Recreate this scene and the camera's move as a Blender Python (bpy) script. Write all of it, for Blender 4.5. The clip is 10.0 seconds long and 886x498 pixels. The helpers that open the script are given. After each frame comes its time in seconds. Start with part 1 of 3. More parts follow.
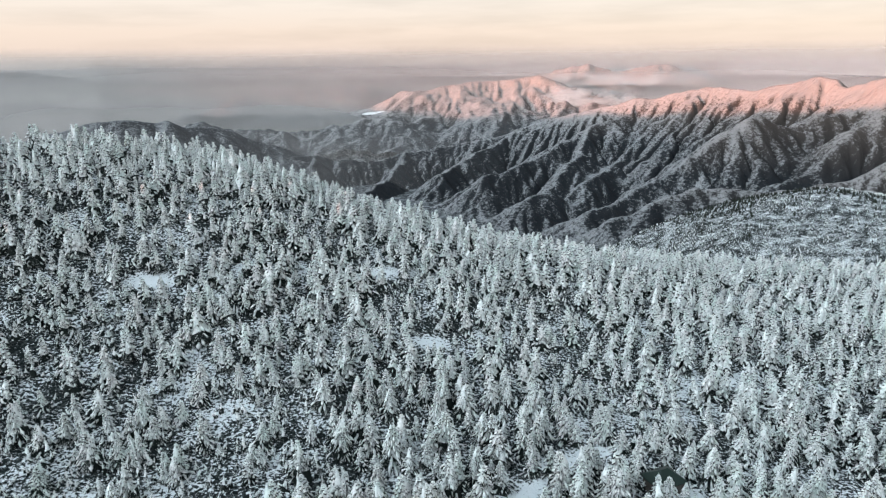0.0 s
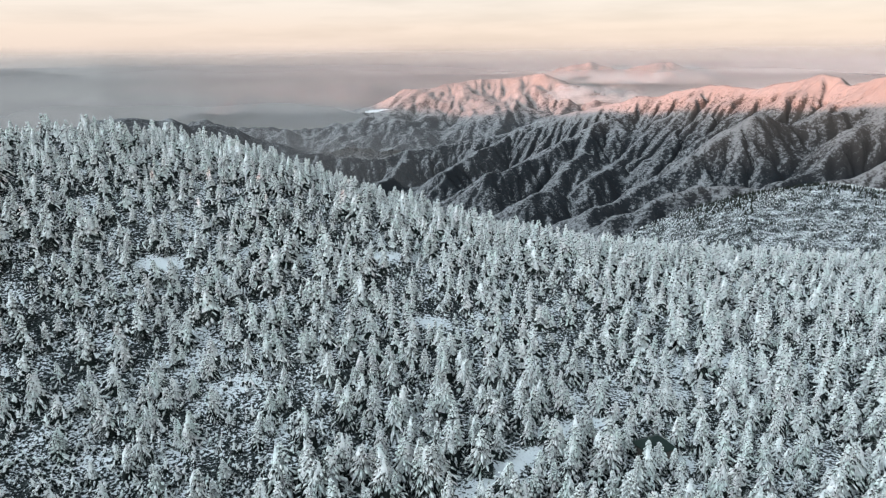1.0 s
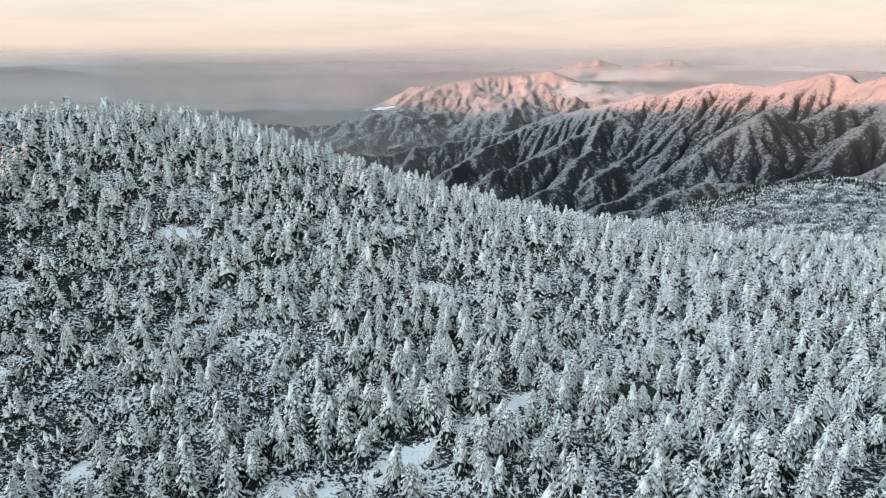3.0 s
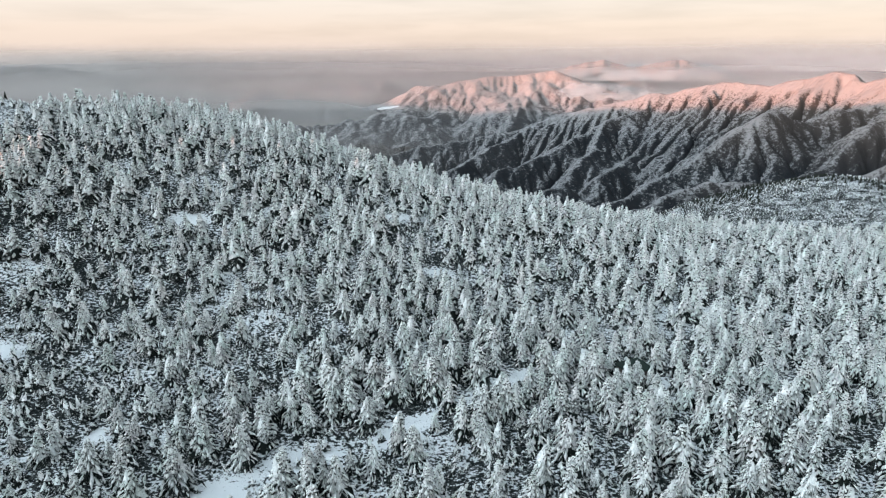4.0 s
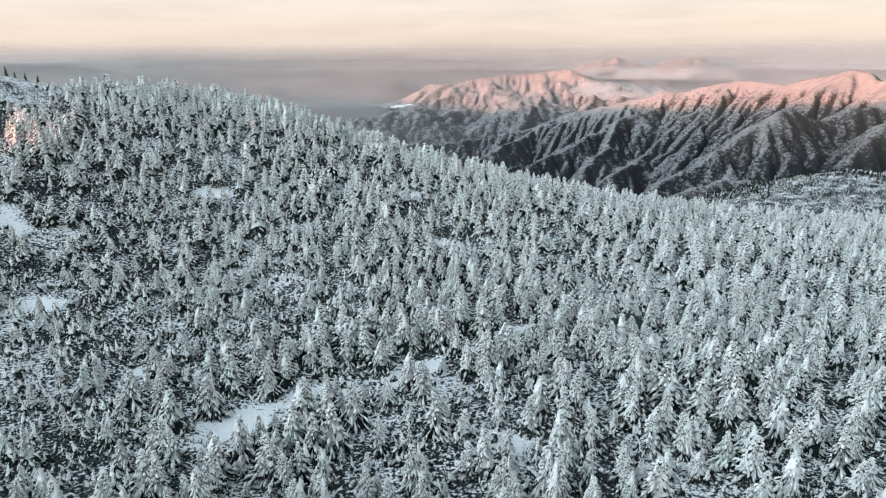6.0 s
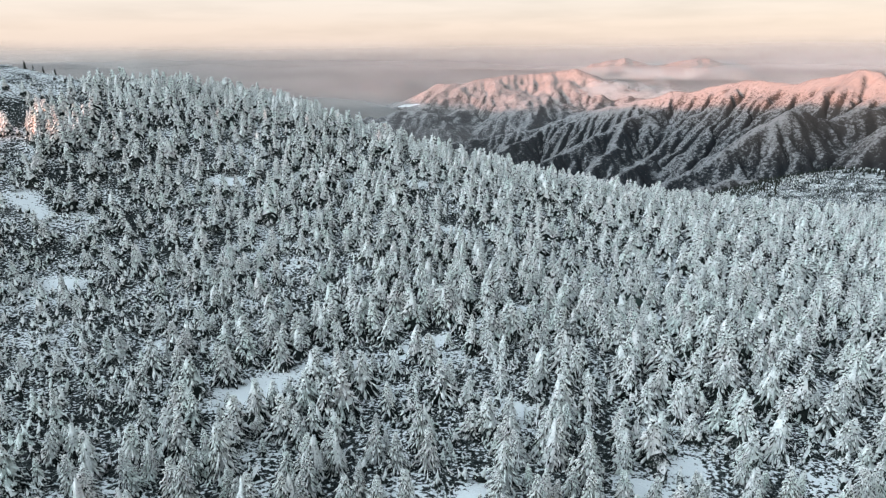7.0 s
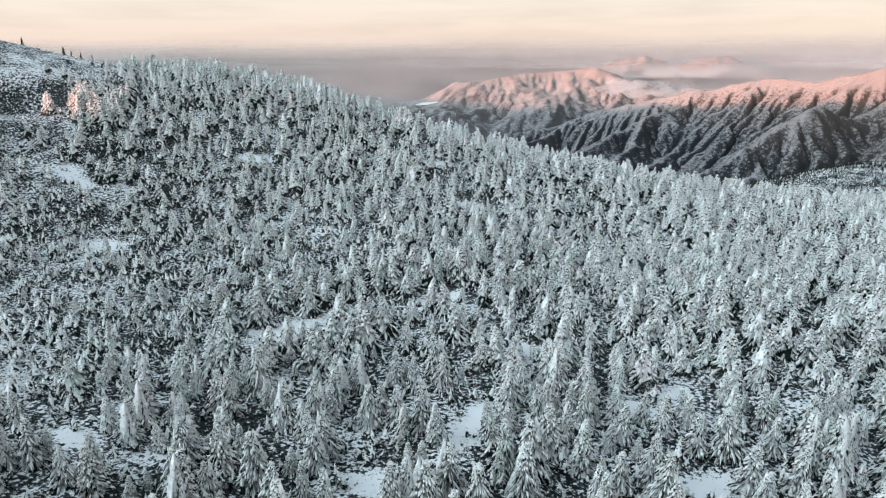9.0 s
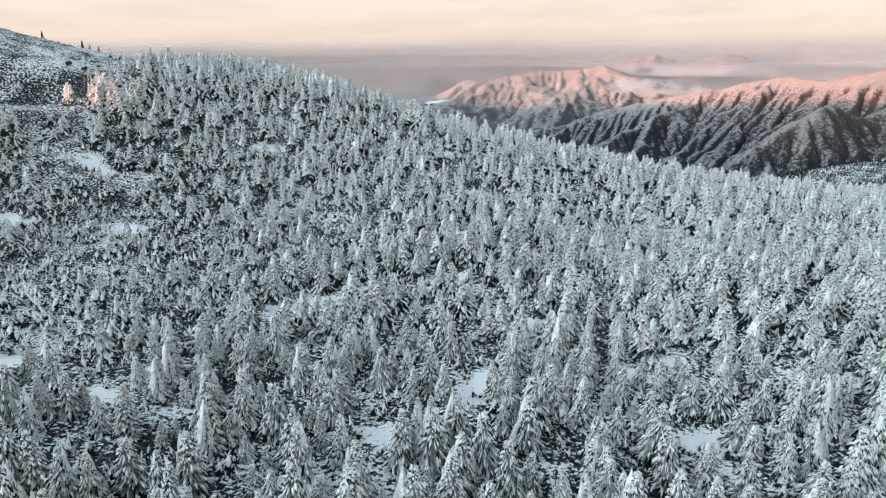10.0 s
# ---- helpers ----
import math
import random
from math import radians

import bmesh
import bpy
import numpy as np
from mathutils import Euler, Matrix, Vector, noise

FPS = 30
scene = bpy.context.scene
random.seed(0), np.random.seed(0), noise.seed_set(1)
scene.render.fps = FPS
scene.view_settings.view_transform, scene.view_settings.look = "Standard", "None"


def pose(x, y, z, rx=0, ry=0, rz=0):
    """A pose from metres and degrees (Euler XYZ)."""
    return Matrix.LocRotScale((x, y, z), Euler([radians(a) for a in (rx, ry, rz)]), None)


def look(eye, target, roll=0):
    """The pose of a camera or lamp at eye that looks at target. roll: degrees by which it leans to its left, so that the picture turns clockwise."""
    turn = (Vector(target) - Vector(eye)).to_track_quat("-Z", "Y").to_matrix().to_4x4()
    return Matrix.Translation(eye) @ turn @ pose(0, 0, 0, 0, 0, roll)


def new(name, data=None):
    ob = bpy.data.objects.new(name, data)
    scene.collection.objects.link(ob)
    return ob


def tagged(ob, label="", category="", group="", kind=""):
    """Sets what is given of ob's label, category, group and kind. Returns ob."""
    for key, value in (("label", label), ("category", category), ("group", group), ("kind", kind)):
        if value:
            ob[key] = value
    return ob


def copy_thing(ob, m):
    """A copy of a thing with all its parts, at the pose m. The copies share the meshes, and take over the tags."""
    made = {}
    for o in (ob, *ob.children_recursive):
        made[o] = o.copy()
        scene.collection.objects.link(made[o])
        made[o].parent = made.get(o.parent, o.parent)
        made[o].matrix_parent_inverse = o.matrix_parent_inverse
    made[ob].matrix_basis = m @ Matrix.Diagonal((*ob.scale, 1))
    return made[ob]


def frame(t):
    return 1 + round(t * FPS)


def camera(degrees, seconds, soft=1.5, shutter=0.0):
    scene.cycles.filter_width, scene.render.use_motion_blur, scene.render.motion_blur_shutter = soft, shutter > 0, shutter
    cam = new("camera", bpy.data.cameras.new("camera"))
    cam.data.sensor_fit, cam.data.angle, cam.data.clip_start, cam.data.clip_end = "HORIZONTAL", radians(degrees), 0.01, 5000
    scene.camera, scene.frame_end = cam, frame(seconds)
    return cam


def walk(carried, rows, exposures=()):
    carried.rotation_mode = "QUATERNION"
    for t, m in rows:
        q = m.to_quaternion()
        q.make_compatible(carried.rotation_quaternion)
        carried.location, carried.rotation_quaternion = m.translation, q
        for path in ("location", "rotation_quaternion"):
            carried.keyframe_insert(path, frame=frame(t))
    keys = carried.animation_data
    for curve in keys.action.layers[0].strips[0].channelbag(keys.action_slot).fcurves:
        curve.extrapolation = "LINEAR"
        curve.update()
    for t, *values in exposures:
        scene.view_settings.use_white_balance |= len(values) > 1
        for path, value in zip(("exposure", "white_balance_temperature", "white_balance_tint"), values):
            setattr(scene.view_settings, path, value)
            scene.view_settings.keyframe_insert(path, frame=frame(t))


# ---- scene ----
cam = camera(67.5, 10.0, 1.1)
METRES, EYE, TILT, LEAN, TURN = 42.0, 46.0, -16.2, 0.6, 0.0
ROWS = [
    (0.0, 0.0, 0.0, 0.0, 0.0, 0.0, -0.0),
    (0.5, 0.0035, -0.041, -0.0303, 0.11, -0.08, -0.04),
    (1.0, 0.0065, -0.0812, -0.0614, 0.22, -0.14, -0.07),
    (1.5, 0.0103, -0.1205, -0.0909, 0.34, -0.2, -0.13),
    (2.0, 0.0136, -0.1592, -0.1213, 0.46, -0.24, -0.18),
    (2.5, 0.0187, -0.1976, -0.1504, 0.63, -0.28, -0.24),
    (4.0, 0.0328, -0.3145, -0.2402, 1.2, -0.31, -0.43),
    (4.5, 0.0376, -0.3545, -0.2701, 1.43, -0.35, -0.5),
    (5.0, 0.0419, -0.3937, -0.3006, 1.7, -0.37, -0.59),
    (5.5, 0.0461, -0.433, -0.3304, 1.96, -0.4, -0.68),
    (7.0, 0.0576, -0.5506, -0.423, 2.86, -0.41, -0.94),
    (7.5, 0.0618, -0.5904, -0.453, 3.18, -0.44, -1.04),
    (8.0, 0.0664, -0.6305, -0.4833, 3.47, -0.49, -1.12),
    (8.5, 0.0712, -0.6708, -0.5137, 3.85, -0.53, -1.24),
    (9.0, 0.0754, -0.7117, -0.5442, 4.34, -0.55, -1.37),
    (9.5, 0.0793, -0.7536, -0.5747, 4.85, -0.56, -1.51),
    (10.0, 0.0828, -0.7944, -0.6012, 5.05, -0.67, -1.61),
]
walk(cam, [(t, pose(0, 0, EYE, TILT, LEAN, TURN) @ pose(METRES * x, METRES * y, METRES * z, 90 + pitch, roll, yaw)) for t, x, y, z, yaw, pitch, roll in ROWS])

RBF = [
    -1.62, -1.07, -2.73, -2.53, -2.72, -4.94, -1.25,
    -5.35, -5.01, -3.63, -7.06, 1.73, -0.36, 0.82,
    1.21, -12.28, -5.84, -0.3, -4.14, 2.12, 5.05,
    12.96, -3.69, -9.8, -3.77, -14.22, -9.18, -1.14,
    -8.27, -1.43, 3.37, 0.07, 7.66, -9.99, -9.2,
    -11.51, 13.03, 14.34, -15.77, -2.6, 4.83, 3.69,
    19.9, -13.27, 7.97, 134.61, 9.46]

# world, sun, exposure --------------------------------------------------------
SUN_AZ, SUN_EL = radians(-117.0), radians(5.0)          # low, behind the camera and to its left
SUN_DIR = Vector((math.sin(SUN_AZ) * math.cos(SUN_EL), math.cos(SUN_AZ) * math.cos(SUN_EL), math.sin(SUN_EL)))
scene.view_settings.exposure = 1.17

world = bpy.data.worlds.new("dawn_sky")
scene.world = world
world.use_nodes = True
wn, wl = world.node_tree.nodes, world.node_tree.links
wn.clear()


def wnode(kind, **values):
    n = wn.new(kind)
    for key, value in values.items():
        n.inputs[key].default_value = value
    return n


sky = wn.new("ShaderNodeTexSky")
sky.sky_type, sky.sun_disc = "NISHITA", False
sky.sun_elevation, sky.sun_rotation = SUN_EL, SUN_AZ
sky.altitude, sky.air_density, sky.dust_density = 1700, 1.0, 1.5
tc = wn.new("ShaderNodeTexCoord")
sep = wn.new("ShaderNodeSeparateXYZ")
wl.new(tc.outputs["Generated"], sep.inputs[0])
veil = wn.new("ShaderNodeValToRGB")                      # thin high cloud over the whole sky
veil.color_ramp.elements[0].position, veil.color_ramp.elements[0].color = 0.0, (0.66, 0.56, 0.53, 1)
veil.color_ramp.elements[1].position, veil.color_ramp.elements[1].color = 1.0, (0.425, 0.52, 0.59, 1)
for at, col in ((0.012, (0.78, 0.64, 0.58, 1)), (0.035, (0.83, 0.68, 0.60, 1)), (0.077, (0.86, 0.76, 0.685, 1)), (0.2, (0.62, 0.64, 0.65, 1)), (0.5, (0.455, 0.54, 0.60, 1))):
    e = veil.color_ramp.elements.new(at)
    e.color = col
wl.new(sep.outputs["Z"], veil.inputs[0])
wmap = wn.new("ShaderNodeMapping")
wmap.inputs["Scale"].default_value = (3.0, 3.0, 26.0)
wl.new(tc.outputs["Generated"], wmap.inputs[0])
wisps = wnode("ShaderNodeTexNoise", Scale=1.6, Detail=5.0, Roughness=0.55)
wl.new(wmap.outputs[0], wisps.inputs["Vector"])
wband = wn.new("ShaderNodeMapRange")
wband.inputs["From Min"].default_value, wband.inputs["From Max"].default_value = 0.42, 0.66
wband.inputs["To Min"].default_value, wband.inputs["To Max"].default_value = 1.04, 0.93
wl.new(wisps.outputs["Fac"], wband.inputs["Value"])
wmul = wn.new("ShaderNodeVectorMath")
wmul.operation = "SCALE"
wl.new(veil.outputs[0], wmul.inputs[0])
# the veil glows round the low sun
wdot = wn.new("ShaderNodeVectorMath")
wdot.operation = "DOT_PRODUCT"
wdot.inputs[1].default_value = tuple(SUN_DIR)
wl.new(tc.outputs["Generated"], wdot.inputs[0])
wglow = wn.new("ShaderNodeMapRange")
wglow.interpolation_type = "SMOOTHSTEP"
for key, v in (("From Min", 0.22), ("From Max", 1.0), ("To Min", 1.0), ("To Max", 6.5)):
    wglow.inputs[key].default_value = v
wl.new(wdot.outputs["Value"], wglow.inputs["Value"])
wboth = wn.new("ShaderNodeMath")
wboth.operation = "MULTIPLY"
wl.new(wband.outputs[0], wboth.inputs[0])
wl.new(wglow.outputs[0], wboth.inputs[1])
wl.new(wboth.outputs[0], wmul.inputs["Scale"])
bg_sky, bg_veil, wadd, wout = wn.new("ShaderNodeBackground"), wn.new("ShaderNodeBackground"), wn.new("ShaderNodeAddShader"), wn.new("ShaderNodeOutputWorld")
wl.new(sky.outputs[0], bg_sky.inputs["Color"])
bg_sky.inputs["Strength"].default_value = 0.012
wl.new(wmul.outputs[0], bg_veil.inputs["Color"])
bg_veil.inputs["Strength"].default_value = 0.455
wl.new(bg_sky.outputs[0], wadd.inputs[0])
wl.new(bg_veil.outputs[0], wadd.inputs[1])
wl.new(wadd.outputs[0], wout.inputs[0])

sun = new("sun", bpy.data.lights.new("sun", "SUN"))
sun.data.energy, sun.data.angle, sun.data.color = 3.5, radians(0.53), (1.0, 0.40, 0.25)
sun.matrix_world = look(SUN_DIR * 900, (0, 0, 0))


# materials -------------------------------------------------------------------
class Mat:
    """A small builder of node materials."""

    def __init__(self, name, rough=0.9, spec=0.2):
        self.m = bpy.data.materials.new(name)
        self.m.use_nodes = True
        self.n, self.l = self.m.node_tree.nodes, self.m.node_tree.links
        self.bsdf = self.n["Principled BSDF"]
        self.bsdf.inputs["Roughness"].default_value = rough
        self.bsdf.inputs["Specular IOR Level"].default_value = spec
        self.geo = self.n.new("ShaderNodeNewGeometry")
        self.pos = self.geo.outputs["Position"]

    def noise(self, scale, detail=4.0, rough=0.55, stretch=None, vec=None):
        v = vec or self.pos
        if stretch:
            mp = self.n.new("ShaderNodeMapping")
            mp.inputs["Scale"].default_value = stretch
            self.l.new(v, mp.inputs[0])
            v = mp.outputs[0]
        t = self.n.new("ShaderNodeTexNoise")
        t.inputs["Scale"].default_value, t.inputs["Detail"].default_value, t.inputs["Roughness"].default_value = scale, detail, rough
        self.l.new(v, t.inputs["Vector"])
        return t.outputs["Fac"]

    def span(self, value, a, b, lo=0.0, hi=1.0, smooth=True):
        r = self.n.new("ShaderNodeMapRange")
        r.interpolation_type = "SMOOTHSTEP" if smooth else "LINEAR"
        for key, v in (("From Min", a), ("From Max", b), ("To Min", lo), ("To Max", hi)):
            r.inputs[key].default_value = v
        self.l.new(value, r.inputs["Value"])
        return r.outputs[0]

    def math(self, op, a, b=None, c=None):
        k = self.n.new("ShaderNodeMath")
        k.operation = op
        for i, v in enumerate((a, b, c)):
            if v is None:
                continue
            if isinstance(v, (int, float)):
                k.inputs[i].default_value = v
            else:
                self.l.new(v, k.inputs[i])
        return k.outputs[0]

    def mix(self, fac, a, b):
        x = self.n.new("ShaderNodeMix")
        x.data_type = "RGBA"
        for key, v in ((0, fac), (6, a), (7, b)):
            if isinstance(v, (int, float)):
                x.inputs[key].default_value = v
            elif isinstance(v, tuple):
                x.inputs[key].default_value = (*v, 1)
            else:
                self.l.new(v, x.inputs[key])
        return x.outputs[2]

    def part_of(self, vector, axis):
        s = self.n.new("ShaderNodeSeparateXYZ")
        self.l.new(vector, s.inputs[0])
        return s.outputs[axis]

    def color(self, c):
        if isinstance(c, tuple):
            self.bsdf.inputs["Base Color"].default_value = (*c, 1)
        else:
            self.l.new(c, self.bsdf.inputs["Base Color"])

    def bump(self, height, strength, distance):
        b = self.n.new("ShaderNodeBump")
        b.inputs["Strength"].default_value, b.inputs["Distance"].default_value = strength, distance
        self.l.new(height, b.inputs["Height"])
        self.l.new(b.outputs[0], self.bsdf.inputs["Normal"])


SNOW = (0.80, 0.83, 0.85)


def lee_patch(k):
    """1 in the hollow of the slope that the wind leaves almost without rime, 0 outside."""
    x, y = k.part_of(k.pos, "X"), k.part_of(k.pos, "Y")
    u = k.math("MULTIPLY_ADD", x, 1 / 58.0, 42 / 58.0)
    v = k.math("ADD", k.math("MULTIPLY_ADD", y, 1 / 46.0, -66 / 46.0), k.math("MULTIPLY", u, 0.25))
    r = k.math("ADD", k.math("MULTIPLY", u, u), k.math("MULTIPLY", v, v))
    return k.span(k.math("ADD", r, k.math("MULTIPLY_ADD", k.noise(0.05, 3), 1.4, -0.7)), 0.25, 1.35, 1.0, 0.0)


def snowy_branch_material(name, load, grain=1.0):
    """Fir boughs with snow on what faces up; load shifts how much of them is white."""
    k = Mat(name, 0.9, 0.04)
    up = k.part_of(k.geo.outputs["Normal"], "Z")
    fine, coarse, drift = k.noise(7.5, 3, 0.65, (1, 1, 0.7)), k.noise(1.7, 3, 0.6), k.noise(0.035, 3)
    cover = k.math("ADD", up, k.math("MULTIPLY_ADD", fine, 1.5 * grain, -0.75 * grain + load))
    cover = k.math("ADD", cover, k.math("MULTIPLY_ADD", coarse, 0.9, -0.45))
    cover = k.math("ADD", cover, k.math("MULTIPLY_ADD", drift, 0.6, -0.3))
    cover = k.math("ADD", cover, k.math("MULTIPLY", lee_patch(k), -0.06))
    fac = k.span(cover, -0.26, 0.26)
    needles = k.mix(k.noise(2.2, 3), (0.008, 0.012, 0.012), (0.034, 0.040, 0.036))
    frost = k.mix(k.span(k.noise(2.4, 4, 0.65), 0.30, 0.62), (0.62, 0.655, 0.645), (0.90, 0.915, 0.90))
    frost = k.mix(k.span(k.noise(0.22, 2), 0.40, 0.62, 0.0, 0.55), frost, k.mix(k.span(k.noise(0.30, 2), 0.35, 0.65), (0.70, 0.80, 0.75), (0.86, 0.81, 0.80)))
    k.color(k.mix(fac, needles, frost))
    k.bump(k.noise(9.0, 3, 0.6), 0.5, 0.06)
    return k.m


def needle_material():
    k = Mat("dark_fir_needles", 0.9, 0.04)
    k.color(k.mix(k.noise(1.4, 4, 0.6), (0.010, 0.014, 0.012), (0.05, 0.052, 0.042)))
    k.bump(k.noise(8.0, 3), 0.8, 0.1)
    return k.m


def bark_material():
    k = Mat("fir_bark", 0.95, 0.1)
    k.color(k.mix(k.noise(3.0, 5, 0.6, (1, 1, 0.2)), (0.05, 0.042, 0.038), (0.16, 0.14, 0.125)))
    k.bump(k.noise(12.0, 4, 0.6, (1, 1, 0.15)), 0.7, 0.03)
    return k.m


def ground_material():
    """Open snow in the glades, snow with low dark scrub elsewhere, bare woods and snow below."""
    k = Mat("snowy_ground", 0.85, 0.08)
    glade = k.n.new("ShaderNodeAttribute")
    glade.attribute_name = "glade"
    patch, speck = k.noise(0.12, 4, 0.6), k.noise(2.3, 4, 0.7)
    scrub = k.math("ADD", speck, k.math("MULTIPLY_ADD", patch, 0.5, -0.25))
    scrub = k.math("ADD", scrub, k.math("MULTIPLY", glade.outputs["Fac"], -0.21))
    bare = k.span(scrub, 0.42, 0.50)
    snow = k.mix(k.noise(0.4, 4), (0.68, 0.72, 0.74), (0.84, 0.86, 0.87))
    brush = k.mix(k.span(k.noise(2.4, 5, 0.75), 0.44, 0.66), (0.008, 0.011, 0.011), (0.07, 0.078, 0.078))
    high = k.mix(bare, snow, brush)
    wood = k.mix(k.span(k.noise(0.05, 6, 0.7), 0.42, 0.62), (0.03, 0.033, 0.036), (0.24, 0.25, 0.26))
    z = k.part_of(k.pos, "Z")
    away = k.math("MAXIMUM", k.span(z, -120.0, -190.0), k.span(k.part_of(k.pos, "Y"), 900.0, 1300.0))
    k.color(k.mix(away, high, wood))
    k.bump(k.noise(2.5, 5, 0.65), 0.6, 0.25)
    return k.m


def mountain_material(name, snow_line, wooded, tint=(1, 1, 1)):
    """Steep slopes of thin snow and bare woods, more snow on the heights; shade is put into the colour of flanks turned
    from the sun, its warm tint into the crests.
    """
    k = Mat(name, 0.9, 0.15)
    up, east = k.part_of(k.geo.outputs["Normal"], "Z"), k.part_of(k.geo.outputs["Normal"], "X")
    z = k.part_of(k.pos, "Z")
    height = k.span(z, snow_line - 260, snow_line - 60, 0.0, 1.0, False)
    stipple, grain, broad = k.noise(0.12, 3, 0.8), k.noise(0.04, 5, 0.75), k.noise(0.010, 4, 0.6)
    cover = k.math("MULTIPLY_ADD", grain, 0.8, -0.4)
    cover = k.math("ADD", cover, k.math("MULTIPLY_ADD", stipple, 2.8, -1.4))
    cover = k.math("ADD", cover, k.math("MULTIPLY_ADD", broad, 0.35, -0.175))
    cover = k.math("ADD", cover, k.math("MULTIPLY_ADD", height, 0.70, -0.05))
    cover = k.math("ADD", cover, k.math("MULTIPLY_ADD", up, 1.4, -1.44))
    # painted shade: flanks facing +x, away from the sun, lose snow and darken
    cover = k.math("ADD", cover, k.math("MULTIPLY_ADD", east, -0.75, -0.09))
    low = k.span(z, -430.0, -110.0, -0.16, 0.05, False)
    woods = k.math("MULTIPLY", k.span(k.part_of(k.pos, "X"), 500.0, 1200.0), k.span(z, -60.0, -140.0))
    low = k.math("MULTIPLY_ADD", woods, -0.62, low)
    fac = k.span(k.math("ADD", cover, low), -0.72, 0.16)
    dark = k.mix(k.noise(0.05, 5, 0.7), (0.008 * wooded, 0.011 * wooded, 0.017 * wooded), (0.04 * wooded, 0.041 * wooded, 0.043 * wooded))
    dark = k.mix(k.math("MULTIPLY", height, 0.8), dark, (0.15, 0.115, 0.095))      # warm brown near the crest, the low sun's glow put into the dark patches
    # snow on the heights carries the low sun's rosy tint in its colour
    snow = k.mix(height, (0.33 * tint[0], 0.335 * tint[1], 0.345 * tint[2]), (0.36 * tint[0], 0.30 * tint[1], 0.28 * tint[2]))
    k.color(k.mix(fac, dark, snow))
    k.bump(k.noise(0.06, 6, 0.75), 0.9, 12.0)
    return k.m


def mist_material(name, alpha, low, high, left=1.0, right=1.0):
    """Thin mist: part lit, part let through; it thins out with height, from low to high metres."""
    k = Mat(name)
    k.n.remove(k.bsdf)
    z, x = k.part_of(k.pos, "Z"), k.part_of(k.pos, "X")
    thick = k.math("MULTIPLY", k.span(z, low, high, 1.0, 0.0), alpha)
    side = k.span(x, -1300.0, 350.0, left, right)
    drift = k.span(k.noise(0.0011, 4, 0.55, (1, 1, 2.5)), 0.3, 0.7, 0.75, 1.2)
    fac = k.math("MULTIPLY", k.math("MULTIPLY", thick, side), drift)
    clear, body, blend = k.n.new("ShaderNodeBsdfTransparent"), k.n.new("ShaderNodeBsdfDiffuse"), k.n.new("ShaderNodeMixShader")
    body.inputs["Color"].default_value = (0.985, 0.91, 0.872, 1)
    level = k.n.new("ShaderNodeCombineXYZ")             # drops scatter light from the whole sky alike
    level.inputs["Z"].default_value = 1.0
    k.l.new(level.outputs[0], body.inputs["Normal"])
    k.l.new(fac, blend.inputs[0])
    k.l.new(clear.outputs[0], blend.inputs[1])
    k.l.new(body.outputs[0], blend.inputs[2])
    k.l.new(blend.outputs[0], k.n["Material Output"].inputs[0])
    return k.m


def cloud_material():
    k = Mat("white_cloud")
    k.n.remove(k.bsdf)
    tcn = k.n.new("ShaderNodeTexCoord")
    uv = tcn.outputs["UV"]
    u, v = k.part_of(uv, "X"), k.part_of(uv, "Y")
    edge = k.math("MULTIPLY", k.span(u, 0.0, 0.3), k.span(u, 0.65, 1.0, 1.0, 0.0))
    edge = k.math("MULTIPLY", edge, k.math("MULTIPLY", k.span(v, 0.0, 0.45), k.span(v, 0.5, 1.0, 1.0, 0.0)))
    puff = k.noise(0.0075, 7, 0.62, (1, 1, 1.9))
    fac = k.math("MULTIPLY", k.span(k.math("ADD", puff, k.math("MULTIPLY_ADD", edge, 0.4, -0.25)), 0.40, 0.78), edge)
    fac = k.math("MULTIPLY", fac, 0.92)
    clear, body, blend = k.n.new("ShaderNodeBsdfTransparent"), k.n.new("ShaderNodeBsdfDiffuse"), k.n.new("ShaderNodeMixShader")
    body.inputs["Color"].default_value = (0.95, 0.93, 0.92, 1)
    level = k.n.new("ShaderNodeCombineXYZ")
    level.inputs["X"].default_value, level.inputs["Y"].default_value, level.inputs["Z"].default_value = -0.06, -0.12, 1.0
    k.l.new(level.outputs[0], body.inputs["Normal"])
    k.l.new(fac, blend.inputs[0])
    k.l.new(clear.outputs[0], blend.inputs[1])
    k.l.new(body.outputs[0], blend.inputs[2])
    k.l.new(blend.outputs[0], k.n["Material Output"].inputs[0])
    return k.m


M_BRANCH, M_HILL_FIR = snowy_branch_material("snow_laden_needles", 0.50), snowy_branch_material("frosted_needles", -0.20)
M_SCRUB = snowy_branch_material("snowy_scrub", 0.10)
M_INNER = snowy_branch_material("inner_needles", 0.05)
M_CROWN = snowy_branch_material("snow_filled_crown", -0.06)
# needles with little snow, dark also to paint in shade low in the crowns
M_BARE_SHADED = snowy_branch_material("bare_shaded_needles", -0.62)
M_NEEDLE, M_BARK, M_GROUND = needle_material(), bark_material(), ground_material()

# noise and terrain -----------------------------------------------------------


def lattice(ix, iy, seed):
    n = (ix.astype(np.int64) * 374761393 + iy.astype(np.int64) * 668265263 + seed * 1442695041) & 0x7FFFFFFF
    n = ((n ^ (n >> 13)) * 1274126177) & 0x7FFFFFFF
    n = ((n ^ (n >> 16)) * 668265263) & 0x7FFFFFFF
    return (n ^ (n >> 15)) % 65536 / 65535.0


